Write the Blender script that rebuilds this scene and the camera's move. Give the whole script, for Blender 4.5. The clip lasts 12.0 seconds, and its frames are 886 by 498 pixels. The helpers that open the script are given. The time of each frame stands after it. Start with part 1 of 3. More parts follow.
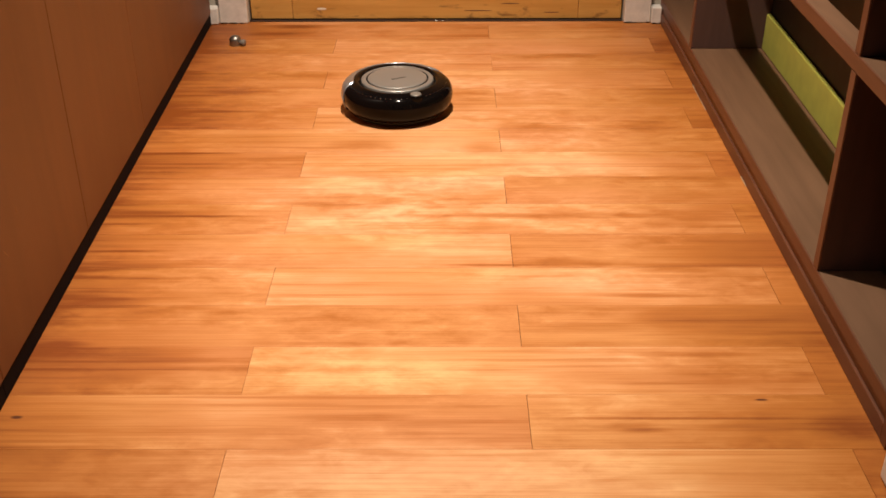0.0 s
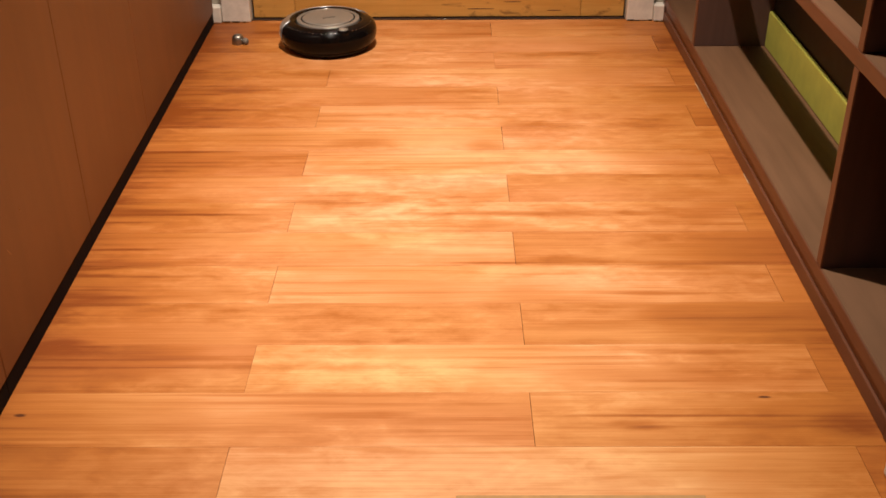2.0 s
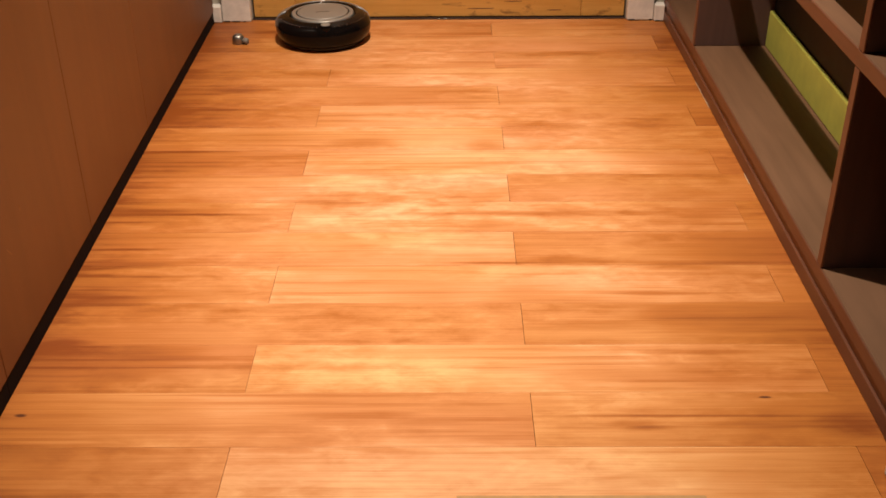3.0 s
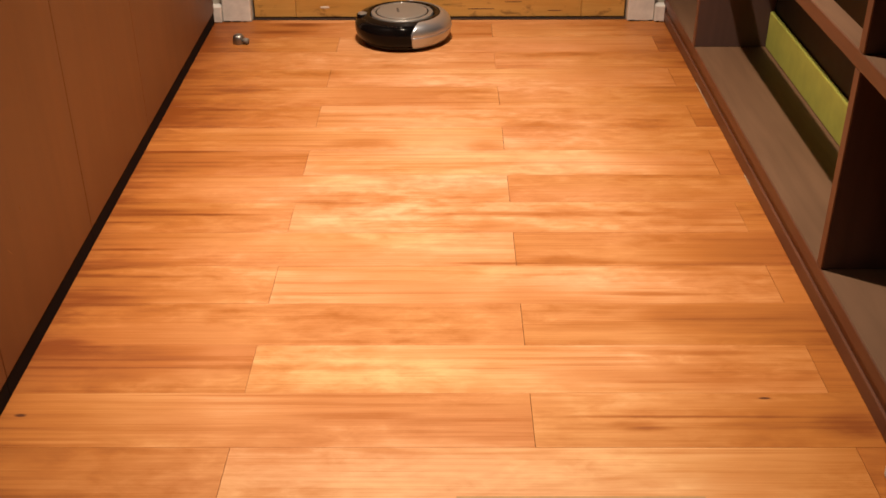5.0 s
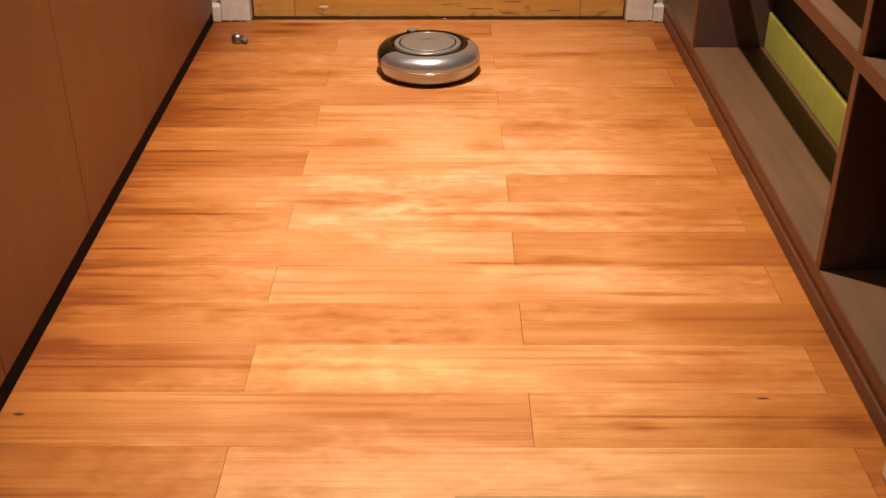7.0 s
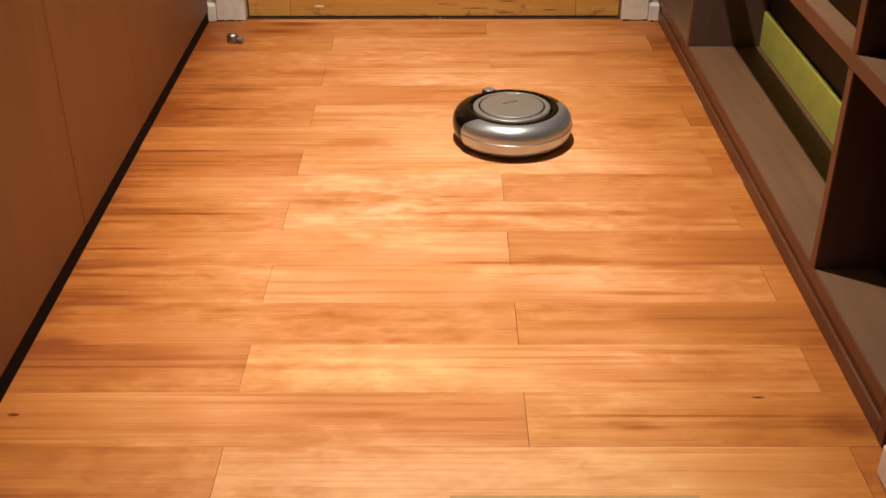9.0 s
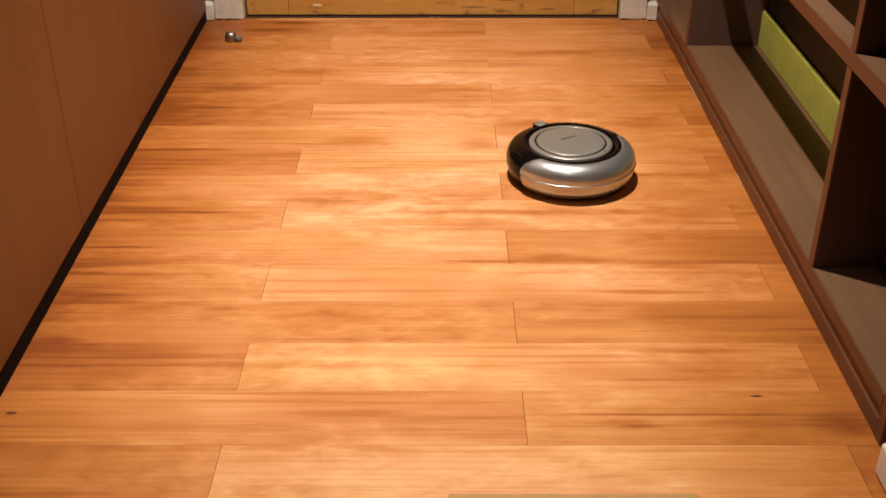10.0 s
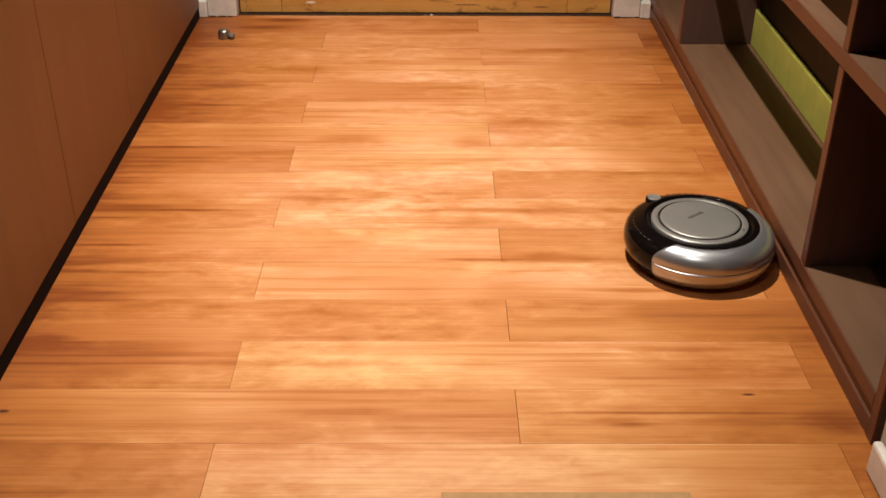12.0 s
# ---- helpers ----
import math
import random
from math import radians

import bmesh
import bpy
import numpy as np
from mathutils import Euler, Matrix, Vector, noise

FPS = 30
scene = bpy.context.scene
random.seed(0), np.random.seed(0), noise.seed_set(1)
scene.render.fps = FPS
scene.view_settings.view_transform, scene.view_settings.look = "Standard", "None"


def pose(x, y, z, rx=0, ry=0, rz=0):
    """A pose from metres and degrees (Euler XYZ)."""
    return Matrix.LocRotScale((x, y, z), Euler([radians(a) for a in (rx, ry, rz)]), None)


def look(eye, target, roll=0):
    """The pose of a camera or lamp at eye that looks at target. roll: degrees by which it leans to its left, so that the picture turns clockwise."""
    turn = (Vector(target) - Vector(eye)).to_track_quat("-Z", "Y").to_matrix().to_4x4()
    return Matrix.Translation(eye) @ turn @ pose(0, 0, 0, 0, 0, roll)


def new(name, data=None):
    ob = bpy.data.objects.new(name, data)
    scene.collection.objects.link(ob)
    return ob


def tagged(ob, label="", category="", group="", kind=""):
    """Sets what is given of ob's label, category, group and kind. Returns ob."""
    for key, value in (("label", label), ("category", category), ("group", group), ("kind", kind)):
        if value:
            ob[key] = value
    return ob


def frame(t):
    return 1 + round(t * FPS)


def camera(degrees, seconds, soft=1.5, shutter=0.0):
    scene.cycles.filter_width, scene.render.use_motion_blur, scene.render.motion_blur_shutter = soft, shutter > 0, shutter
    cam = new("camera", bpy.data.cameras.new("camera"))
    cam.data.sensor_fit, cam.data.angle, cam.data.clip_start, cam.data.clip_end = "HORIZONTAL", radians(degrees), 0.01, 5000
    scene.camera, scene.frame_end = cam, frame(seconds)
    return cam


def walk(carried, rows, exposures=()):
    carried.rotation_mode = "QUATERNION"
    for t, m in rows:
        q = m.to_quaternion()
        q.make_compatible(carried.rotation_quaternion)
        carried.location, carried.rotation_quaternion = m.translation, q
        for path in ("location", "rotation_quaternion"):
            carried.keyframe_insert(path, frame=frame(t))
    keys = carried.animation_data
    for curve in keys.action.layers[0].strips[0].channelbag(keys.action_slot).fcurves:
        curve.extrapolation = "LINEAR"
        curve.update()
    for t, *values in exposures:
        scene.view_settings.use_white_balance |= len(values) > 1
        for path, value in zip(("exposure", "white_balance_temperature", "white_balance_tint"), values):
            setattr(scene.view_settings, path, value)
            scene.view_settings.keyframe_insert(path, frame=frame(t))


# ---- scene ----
cam = camera(44.8, 12.0, soft=1.65)
PATH = [
    (0, (0.004, -0.037, 1.055), (-0.004, 1.696, 0.058), -0.2),
    (0.5, (0.003, -0.038, 1.057), (-0.006, 1.695, 0.058), -0.2),
    (1, (0.003, -0.037, 1.054), (-0.006, 1.696, 0.056), -0.2),
    (1.5, (0.005, -0.036, 1.053), (-0.006, 1.696, 0.054), -0.3),
    (2, (0.005, -0.038, 1.053), (-0.009, 1.695, 0.054), -0.4),
    (2.5, (0.004, -0.037, 1.054), (-0.01, 1.695, 0.054), -0.4),
    (3, (0.004, -0.037, 1.054), (-0.01, 1.695, 0.054), -0.4),
    (5, (0.004, -0.037, 1.055), (-0.01, 1.695, 0.055), -0.3),
    (5.5, (0.003, -0.036, 1.054), (-0.01, 1.694, 0.052), -0.3),
    (6, (0.003, -0.037, 1.055), (-0.008, 1.694, 0.053), -0.2),
    (6.5, (0.003, -0.037, 1.053), (-0.008, 1.694, 0.052), -0.2),
    (7, (0.002, -0.038, 1.055), (-0.008, 1.694, 0.055), -0.1),
    (9, (0.005, -0.037, 1.055), (0.001, 1.694, 0.054), -0.1),
    (9.5, (0.003, -0.038, 1.055), (0.002, 1.693, 0.054), 0.0),
    (10, (0.004, -0.037, 1.053), (0.004, 1.694, 0.051), -0.0),
    (10.5, (0.004, -0.039, 1.056), (0.004, 1.691, 0.053), -0.0),
    (11, (0.005, -0.038, 1.056), (0.013, 1.694, 0.056), 0.2),
    (11.5, (0.003, -0.039, 1.056), (0.014, 1.692, 0.053), 0.2),
    (12, (0.004, -0.037, 1.055), (0.017, 1.691, 0.049), 0.3),
]
walk(cam, [(t, look(e, g, r)) for t, e, g, r in PATH], [(0, 0.0, 6660, 14), (1, 0.0, 6760, 16), (7, 0.0, 6860, 16), (9, -0.05, 6450, 10), (11, -0.06, 6500, 10), (12, -0.06, 6100, 10)])

# ---------------------------------------------------------------- light
LAMP = (-0.06, 2.03, 2.60)
LAMP_2 = (-0.02, 0.45, 2.60)
world = bpy.data.worlds.new("world")
scene.world = world
world.use_nodes = True
world.node_tree.nodes["Background"].inputs["Color"].default_value = (0.05, 0.045, 0.04, 1)
world.node_tree.nodes["Background"].inputs["Strength"].default_value = 0.1
for spot_name, at, watts, aim, cone in (("downlight_beam", LAMP, 478.0, (-0.08, 2.14, 0), 76), ("downlight_beam", LAMP_2, 90.0, (-0.04, 0.90, 0), 50)):
    beam = bpy.data.lights.new(spot_name, "SPOT")
    beam.energy, beam.color, beam.shadow_soft_size = watts, (1.0, 0.86, 0.69), 0.023
    beam.spot_size, beam.spot_blend = radians(cone), 1.0
    new(spot_name, beam).matrix_world = look(at, aim)
scene.view_settings.exposure = 0.0


# ---------------------------------------------------------------- materials
def material(name, rough=0.5, metal=0.0, coat=0.0, ior=1.5):
    m = bpy.data.materials.new(name)
    m.use_nodes = True
    nt = m.node_tree
    b = nt.nodes["Principled BSDF"]
    b.inputs["Roughness"].default_value = rough
    b.inputs["Metallic"].default_value = metal
    b.inputs["IOR"].default_value = ior
    b.inputs["Coat Weight"].default_value = coat
    b.inputs["Coat Roughness"].default_value = 0.08
    return m, nt, b


def node(nt, kind, **props):
    n = nt.nodes.new(kind)
    for key, value in props.items():
        n.inputs[key.replace("_", " ")].default_value = value
    return n


def math_node(nt, op, a, b=None, clamp=False):
    n = nt.nodes.new("ShaderNodeMath")
    n.operation, n.use_clamp = op, clamp
    for i, v in enumerate((a, b)):
        if v is None:
            continue
        if isinstance(v, (int, float)):
            n.inputs[i].default_value = v
        else:
            nt.links.new(v, n.inputs[i])
    return n.outputs[0]


def ramp(nt, fac, stops):
    n = nt.nodes.new("ShaderNodeValToRGB")
    els = n.color_ramp.elements
    while len(els) < len(stops):
        els.new(0.5)
    for e, (p, c) in zip(els, stops):
        e.position, e.color = p, (*c, 1)
    nt.links.new(fac, n.inputs[0])
    return n.outputs[0]


def mix(nt, fac, a, b, blend="MIX"):
    n = nt.nodes.new("ShaderNodeMix")
    n.data_type, n.blend_type = "RGBA", blend
    for sock, v in ((n.inputs[0], fac), (n.inputs[6], a), (n.inputs[7], b)):
        if isinstance(v, (int, float)):
            sock.default_value = v
        elif isinstance(v, tuple):
            sock.default_value = (*v, 1)
        else:
            nt.links.new(v, sock)
    return n.outputs[2]


def place(nt, scale, jitter=0.0, turn=0.0):
    """World position, stretched; jitter shifts it from object to object."""
    geo = nt.nodes.new("ShaderNodeNewGeometry")
    src = geo.outputs["Position"]
    if jitter:
        info = nt.nodes.new("ShaderNodeObjectInfo")
        rnd = math_node(nt, "MULTIPLY", info.outputs["Random"], jitter)
        comb = nt.nodes.new("ShaderNodeCombineXYZ")
        for i in range(3):
            nt.links.new(rnd, comb.inputs[i])
        add = nt.nodes.new("ShaderNodeVectorMath")
        nt.links.new(src, add.inputs[0])
        nt.links.new(comb.outputs[0], add.inputs[1])
        src = add.outputs[0]
    mp = nt.nodes.new("ShaderNodeMapping")
    mp.inputs["Scale"].default_value = scale
    mp.inputs["Rotation"].default_value = (0, 0, turn)
    nt.links.new(src, mp.inputs[0])
    return mp.outputs[0]


def noise_of(nt, vec, scale=1.0, detail=4.0, rough=0.55, warp=0.0):
    n = node(nt, "ShaderNodeTexNoise", Scale=scale, Detail=detail, Roughness=rough, Distortion=warp)
    nt.links.new(vec, n.inputs["Vector"])
    return n.outputs[0]


def bump(nt, bsdf, height, strength=0.2, distance=0.001):
    n = node(nt, "ShaderNodeBump", Strength=strength, Distance=distance)
    nt.links.new(height, n.inputs["Height"])
    nt.links.new(n.outputs[0], bsdf.inputs["Normal"])


# dark stains and broad darker parts of the floor: centre x, y, half length, half width, strength
STAINS = [
    (-0.22, 1.99, 0.09, 0.05, 0.55), (0.085, 2.27, 0.05, 0.035, 0.55), (-0.20, 2.29, 0.08, 0.03, 0.5),
    (0.24, 1.74, 0.14, 0.022, 0.6), (0.42, 1.72, 0.10, 0.014, 0.55), (0.36, 1.625, 0.17, 0.006, 0.8),
    (0.22, 2.39, 0.10, 0.035, 0.5), (0.47, 2.40, 0.10, 0.04, 0.5), (-0.14, 1.275, 0.10, 0.012, 0.55),
    (0.27, 1.255, 0.05, 0.012, 0.5), (-0.63, 1.60, 0.09, 0.02, 0.6), (-0.60, 1.275, 0.12, 0.012, 0.5),
    (-0.58, 1.735, 0.16, 0.014, 0.6), (-0.62, 1.95, 0.14, 0.013, 0.7), (0.20, 1.935, 0.36, 0.014, 0.75),
    (0.50, 1.93, 0.12, 0.025, 0.45), (-0.55, 2.63, 0.10, 0.018, 0.6), (-0.35, 2.75, 0.10, 0.03, 0.4),
    (-0.50, 3.10, 0.10, 0.022, 0.6), (0.30, 2.90, 0.14, 0.025, 0.4), (0.06, 2.62, 0.07, 0.02, 0.45),
    (0.44, 1.44, 0.12, 0.009, 0.6), (-0.30, 1.40, 0.20, 0.012, 0.35), (-0.02, 3.05, 0.12, 0.02, 0.35), (-0.685, 3.022, 0.05, 0.005, 0.9),
    (-0.46, 3.170, 0.09, 0.018, 0.9), (0.30, 1.243, 0.045, 0.008, 0.8), (0.33, 1.375, 0.16, 0.028, 0.5), (0.36, 1.36, 0.12, 0.006, 0.8), (0.34, 1.272, 0.20, 0.004, 0.8),
    (0.62, 1.25, 0.06, 0.03, 0.6), (0.21, 1.60, 0.15, 0.045, 0.4), (0.43, 1.37, 0.15, 0.05, 0.6), (0.25, 1.52, 0.14, 0.02, 0.5), (-0.58, 1.275, 0.24, 0.05, 0.35), (-0.52, 1.40, 0.18, 0.045, 0.15), (-0.15, 2.00, 0.05, 0.03, 0.6), (-0.60, 1.935, 0.22, 0.006, 1.0), (-0.62, 2.245, 0.12, 0.006, 1.0), (-0.62, 2.50, 0.14, 0.008, 0.9),
    (-0.64, 1.79, 0.10, 0.006, 0.9), (0.16, 1.735, 0.16, 0.005, 0.9), (0.05, 1.935, 0.20, 0.010, 0.7), (-0.66, 1.47, 0.06, 0.012, 0.8), (0.44, 1.53, 0.14, 0.05, 0.4),
]
# worn pale patches; the broad ones paint in the lamplit middle of the floor
PALE = [
    (-0.13, 1.96, 0.10, 0.05, 0.7), (-0.22, 2.10, 0.09, 0.035, 0.6), (0.00, 2.13, 0.12, 0.05, 0.6), (-0.08, 1.83, 0.12, 0.045, 0.55), (0.02, 1.78, 0.10, 0.03, 0.5),
    (-0.10, 2.46, 0.10, 0.03, 0.45), (-0.42, 1.98, 0.07, 0.02, 0.6), (-0.33, 1.70, 0.05, 0.02, 0.4), (0.20, 2.52, 0.10, 0.03, 0.4), (0.44, 2.08, 0.06, 0.03, 0.35),
    (-0.10, 1.38, 0.14, 0.035, 0.4), (0.30, 1.98, 0.08, 0.03, 0.35), (-0.37, 1.60, 0.06, 0.02, 0.35), (-0.02, 2.42, 0.22, 0.11, 0.45), (0.10, 2.72, 0.22, 0.08, 0.4), (0.02, 1.14, 0.28, 0.09, 0.55), (-0.05, 1.26, 0.22, 0.05, 0.35), (0.02, 2.24, 0.24, 0.12, 0.5), (-0.25, 1.90, 0.08, 0.03, 0.4),
]
KNOTS = [(0.500, 1.318, 0.010, 0.0028), (-0.664, 1.275, 0.009, 0.004)]


FIGURED = [(-0.10, 1.97, 0.30, 0.20, 1.0), (-0.45, 1.98, 0.16, 0.04, 0.7), (0.30, 1.70, 0.22, 0.05, 0.7)]


def spots(nt, rows, soft):
    """Sum of soft elliptic spots, their outline roughened by noise."""
    geo = nt.nodes.new("ShaderNodeNewGeometry")
    wob = node(nt, "ShaderNodeTexNoise", Scale=9.0, Detail=4.0)
    mp = nt.nodes.new("ShaderNodeMapping")
    mp.inputs["Scale"].default_value = (0.8, 4.5, 1)
    nt.links.new(geo.outputs["Position"], mp.inputs[0])
    nt.links.new(mp.outputs[0], wob.inputs["Vector"])
    total = None
    for x, y, a, b, s in rows:
        sub = nt.nodes.new("ShaderNodeVectorMath")
        sub.operation = "SUBTRACT"
        nt.links.new(geo.outputs["Position"], sub.inputs[0])
        sub.inputs[1].default_value = (x, y, 0)
        mul = nt.nodes.new("ShaderNodeVectorMath")
        mul.operation = "MULTIPLY"
        nt.links.new(sub.outputs[0], mul.inputs[0])
        mul.inputs[1].default_value = (1 / a, 1 / b, 0)
        ln = nt.nodes.new("ShaderNodeVectorMath")
        ln.operation = "LENGTH"
        nt.links.new(mul.outputs[0], ln.inputs[0])
        d = math_node(nt, "ADD", ln.outputs["Value"], math_node(nt, "MULTIPLY", math_node(nt, "SUBTRACT", wob.outputs[0], 0.5), 1.6 * soft))
        v = math_node(nt, "MULTIPLY", math_node(nt, "SUBTRACT", 1.25, d, True), s)
        total = v if total is None else math_node(nt, "MAXIMUM", total, v)
    return total


def band(nt, value, low, high, amount):
    """Rises smoothly from 0 at low to amount at high."""
    n = nt.nodes.new("ShaderNodeMapRange")
    n.interpolation_type = "SMOOTHSTEP"
    nt.links.new(value, n.inputs["Value"])
    for key, v in (("From Min", low), ("From Max", high), ("To Min", 0.0), ("To Max", amount)):
        n.inputs[key].default_value = v
    return n.outputs["Result"]


def floor_wood():
    m, nt, b = material("plank_wood", rough=0.42)
    b.inputs["Specular IOR Level"].default_value = 0.3
    geo = nt.nodes.new("ShaderNodeNewGeometry")
    sep = nt.nodes.new("ShaderNodeSeparateXYZ")
    nt.links.new(geo.outputs["Position"], sep.inputs[0])
    info = nt.nodes.new("ShaderNodeObjectInfo")
    tone = nt.nodes.new("ShaderNodeSeparateXYZ")
    nt.links.new(info.outputs["Color"], tone.inputs[0])

    fine = noise_of(nt, place(nt, (6, 520, 1), 37), 1.0, 3, 0.7)
    grain = noise_of(nt, place(nt, (1.6, 130, 1), 37), 1.0, 4, 0.65, 0.1)
    wide = noise_of(nt, place(nt, (1.1, 17, 1), 37), 1.0, 2, 0.5, 0.15)
    drift = noise_of(nt, place(nt, (2.3, 3.5, 1), 61), 1.0, 3, 0.55, 0.2)
    curl = noise_of(nt, place(nt, (17, 38, 1), 11), 1.0, 5, 0.6, 0.35)
    cluster = noise_of(nt, place(nt, (2.4, 8, 1), 19), 1.0, 2, 0.5)
    streak = noise_of(nt, place(nt, (1.7, 62, 1), 29), 1.0, 3, 0.55, 0.12)
    hair = noise_of(nt, place(nt, (0.9, 210, 1), 53), 1.0, 2, 0.5, 0.05)

    def add(v, w, k):
        return math_node(nt, "ADD", v, math_node(nt, "MULTIPLY", math_node(nt, "SUBTRACT", w, 0.5), k))

    v = math_node(nt, "ADD", tone.outputs[0], 0.012)
    v = add(v, drift, 0.20)
    v = add(v, wide, 0.10)
    v = add(v, grain, 0.085)
    v = add(v, fine, 0.12)
    # curly figure shows in patches only
    patch = math_node(nt, "MAXIMUM", band(nt, cluster, 0.36, 0.60, 0.24), math_node(nt, "MULTIPLY", spots(nt, FIGURED, 0.8), 0.34))
    v = math_node(nt, "ADD", v, math_node(nt, "MULTIPLY", math_node(nt, "SUBTRACT", curl, 0.5), patch))
    # crisp dark streaks in clusters, and single dark hairs along the grain
    v = math_node(nt, "SUBTRACT", v, math_node(nt, "MULTIPLY", band(nt, streak, 0.50, 0.70, 0.060), band(nt, cluster, 0.62, 0.42, 1.0)))
    v = math_node(nt, "SUBTRACT", v, band(nt, hair, 0.62, 0.76, 0.05))
    v = math_node(nt, "SUBTRACT", v, math_node(nt, "MULTIPLY", spots(nt, STAINS, 0.9), 0.15))
    v = math_node(nt, "ADD", v, math_node(nt, "MULTIPLY", spots(nt, PALE, 1.3), 0.085))
    # the finish is worn pale where people walk, and the lamp's falloff to the sides is painted in too; streaked dark
    # stains creep in from both sides
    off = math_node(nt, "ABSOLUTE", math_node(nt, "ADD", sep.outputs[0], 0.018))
    # smooth darkening towards the sides, put into the plank colour
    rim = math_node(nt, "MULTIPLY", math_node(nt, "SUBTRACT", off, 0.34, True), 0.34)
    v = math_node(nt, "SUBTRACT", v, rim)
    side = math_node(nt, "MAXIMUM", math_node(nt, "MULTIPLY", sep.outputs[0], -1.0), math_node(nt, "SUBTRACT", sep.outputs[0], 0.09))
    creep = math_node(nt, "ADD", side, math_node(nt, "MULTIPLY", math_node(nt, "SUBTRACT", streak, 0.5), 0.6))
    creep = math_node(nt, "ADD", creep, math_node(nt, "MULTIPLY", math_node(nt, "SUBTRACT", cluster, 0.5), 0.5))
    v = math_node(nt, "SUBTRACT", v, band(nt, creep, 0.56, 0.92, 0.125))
    col = ramp(nt, v, [(0.30, (0.212, 0.053, 0.010)), (0.43, (0.397, 0.136, 0.032)), (0.525, (0.543, 0.233, 0.085)), (0.64, (0.75, 0.430, 0.225))])
    # rosy and honey-yellow parts; amber along the sides where the old finish stays
    hue = noise_of(nt, place(nt, (1.6, 5, 1), 83), 1.0, 3, 0.5)
    col = mix(nt, 1.0, col, ramp(nt, hue, [(0.34, (1.005, 0.985, 1.07)), (0.66, (0.99, 1.015, 0.94))]), "MULTIPLY")
    col = mix(nt, band(nt, off, 0.30, 0.66, 0.5), col, mix(nt, 1.0, col, (0.985, 1.0, 0.80), "MULTIPLY"))
    col = mix(nt, band(nt, sep.outputs[1], 1.75, 1.15, 0.9), col, mix(nt, 1.0, col, (1.0, 0.985, 0.86), "MULTIPLY"))
    col = mix(nt, math_node(nt, "MULTIPLY", spots(nt, [(x, y, a, c, 2.0) for x, y, a, c in KNOTS], 0.7), 0.75, True), col, (0.085, 0.022, 0.007))
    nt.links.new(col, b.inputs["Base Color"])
    rg = math_node(nt, "ADD", 0.36, math_node(nt, "MULTIPLY", drift, 0.2))
    nt.links.new(rg, b.inputs["Roughness"])
    bump(nt, b, math_node(nt, "ADD", grain, math_node(nt, "MULTIPLY", fine, 0.6)), 0.12, 0.0008)
    return m


def grain_wood(name, dark, light, scale, rough=0.5, jitter=5.0, coat=0.0, detail=5.0):
    m, nt, b = material(name, rough=rough, coat=coat)
    g = noise_of(nt, place(nt, scale, jitter), 1.0, detail, 0.6, 0.5)
    big = noise_of(nt, place(nt, (3, 3, 3), jitter), 1.0, 3)
    v = math_node(nt, "ADD", math_node(nt, "MULTIPLY", g, 0.65), math_node(nt, "MULTIPLY", big, 0.35))
    nt.links.new(ramp(nt, v, [(0.35, dark), (0.65, light)]), b.inputs["Base Color"])
    nt.links.new(math_node(nt, "ADD", rough - 0.06, math_node(nt, "MULTIPLY", big, 0.12)), b.inputs["Roughness"])
    bump(nt, b, g, 0.12, 0.0006)
    return m


def grimy(m, height):
    """Darkens patches of a material low down, where mops and shoes have soiled it."""
    nt = m.node_tree
    b = nt.nodes["Principled BSDF"]
    clean = b.inputs["Base Color"].links[0].from_socket
    geo = nt.nodes.new("ShaderNodeNewGeometry")
    sep = nt.nodes.new("ShaderNodeSeparateXYZ")
    nt.links.new(geo.outputs["Position"], sep.inputs[0])
    smear = noise_of(nt, place(nt, (13, 1, 34)), 1.0, 5, 0.65, 0.6)
    reach = math_node(nt, "ADD", smear, math_node(nt, "MULTIPLY", sep.outputs[2], -1.0 / height * 0.12))
    nt.links.new(mix(nt, band(nt, reach, 0.50, 0.66, 0.75), clean, (0.16, 0.075, 0.025)), b.inputs["Base Color"])
    return m


def plain(name, colour, rough, metal=0.0, coat=0.0, vary=0.12, size=14.0, relief=0.05):
    m, nt, b = material(name, rough=rough, metal=metal, coat=coat)
    tex = nt.nodes.new("ShaderNodeTexCoord")
    n = noise_of(nt, tex.outputs["Object"], size, 5, 0.6)
    lo = tuple(c * (1 - vary) for c in colour)
    hi = tuple(min(1, c * (1 + vary)) for c in colour)
    nt.links.new(ramp(nt, n, [(0.3, lo), (0.7, hi)]), b.inputs["Base Color"])
    f = noise_of(nt, tex.outputs["Object"], size * 20, 3, 0.6)
    nt.links.new(math_node(nt, "ADD", rough * 0.9, math_node(nt, "MULTIPLY", n, rough * 0.2)), b.inputs["Roughness"])
    bump(nt, b, f, relief, 0.0004)
    return m


M_PLANK = floor_wood()
M_CABINET = grain_wood("cabinet_veneer", (0.146, 0.050, 0.0135), (0.178, 0.062, 0.017), (14, 14, 1.5), 0.5)
M_SHELF = grain_wood("shelf_board", (0.103, 0.051, 0.0245), (0.144, 0.074, 0.038), (40, 3, 40), 0.55)
M_SIDE = grain_wood("shelf_upright", (0.062, 0.030, 0.024), (0.086, 0.043, 0.034), (30, 30, 3), 0.6)
M_EDGE = grain_wood("shelf_edge_band", (0.100, 0.036, 0.018), (0.140, 0.052, 0.027), (40, 4, 40), 0.45)
M_DOOR = grain_wood("door_pine", (0.52, 0.265, 0.060), (0.65, 0.37, 0.105), (2.5, 30, 45), 0.42, coat=0.1)
grimy(M_DOOR, 0.06)
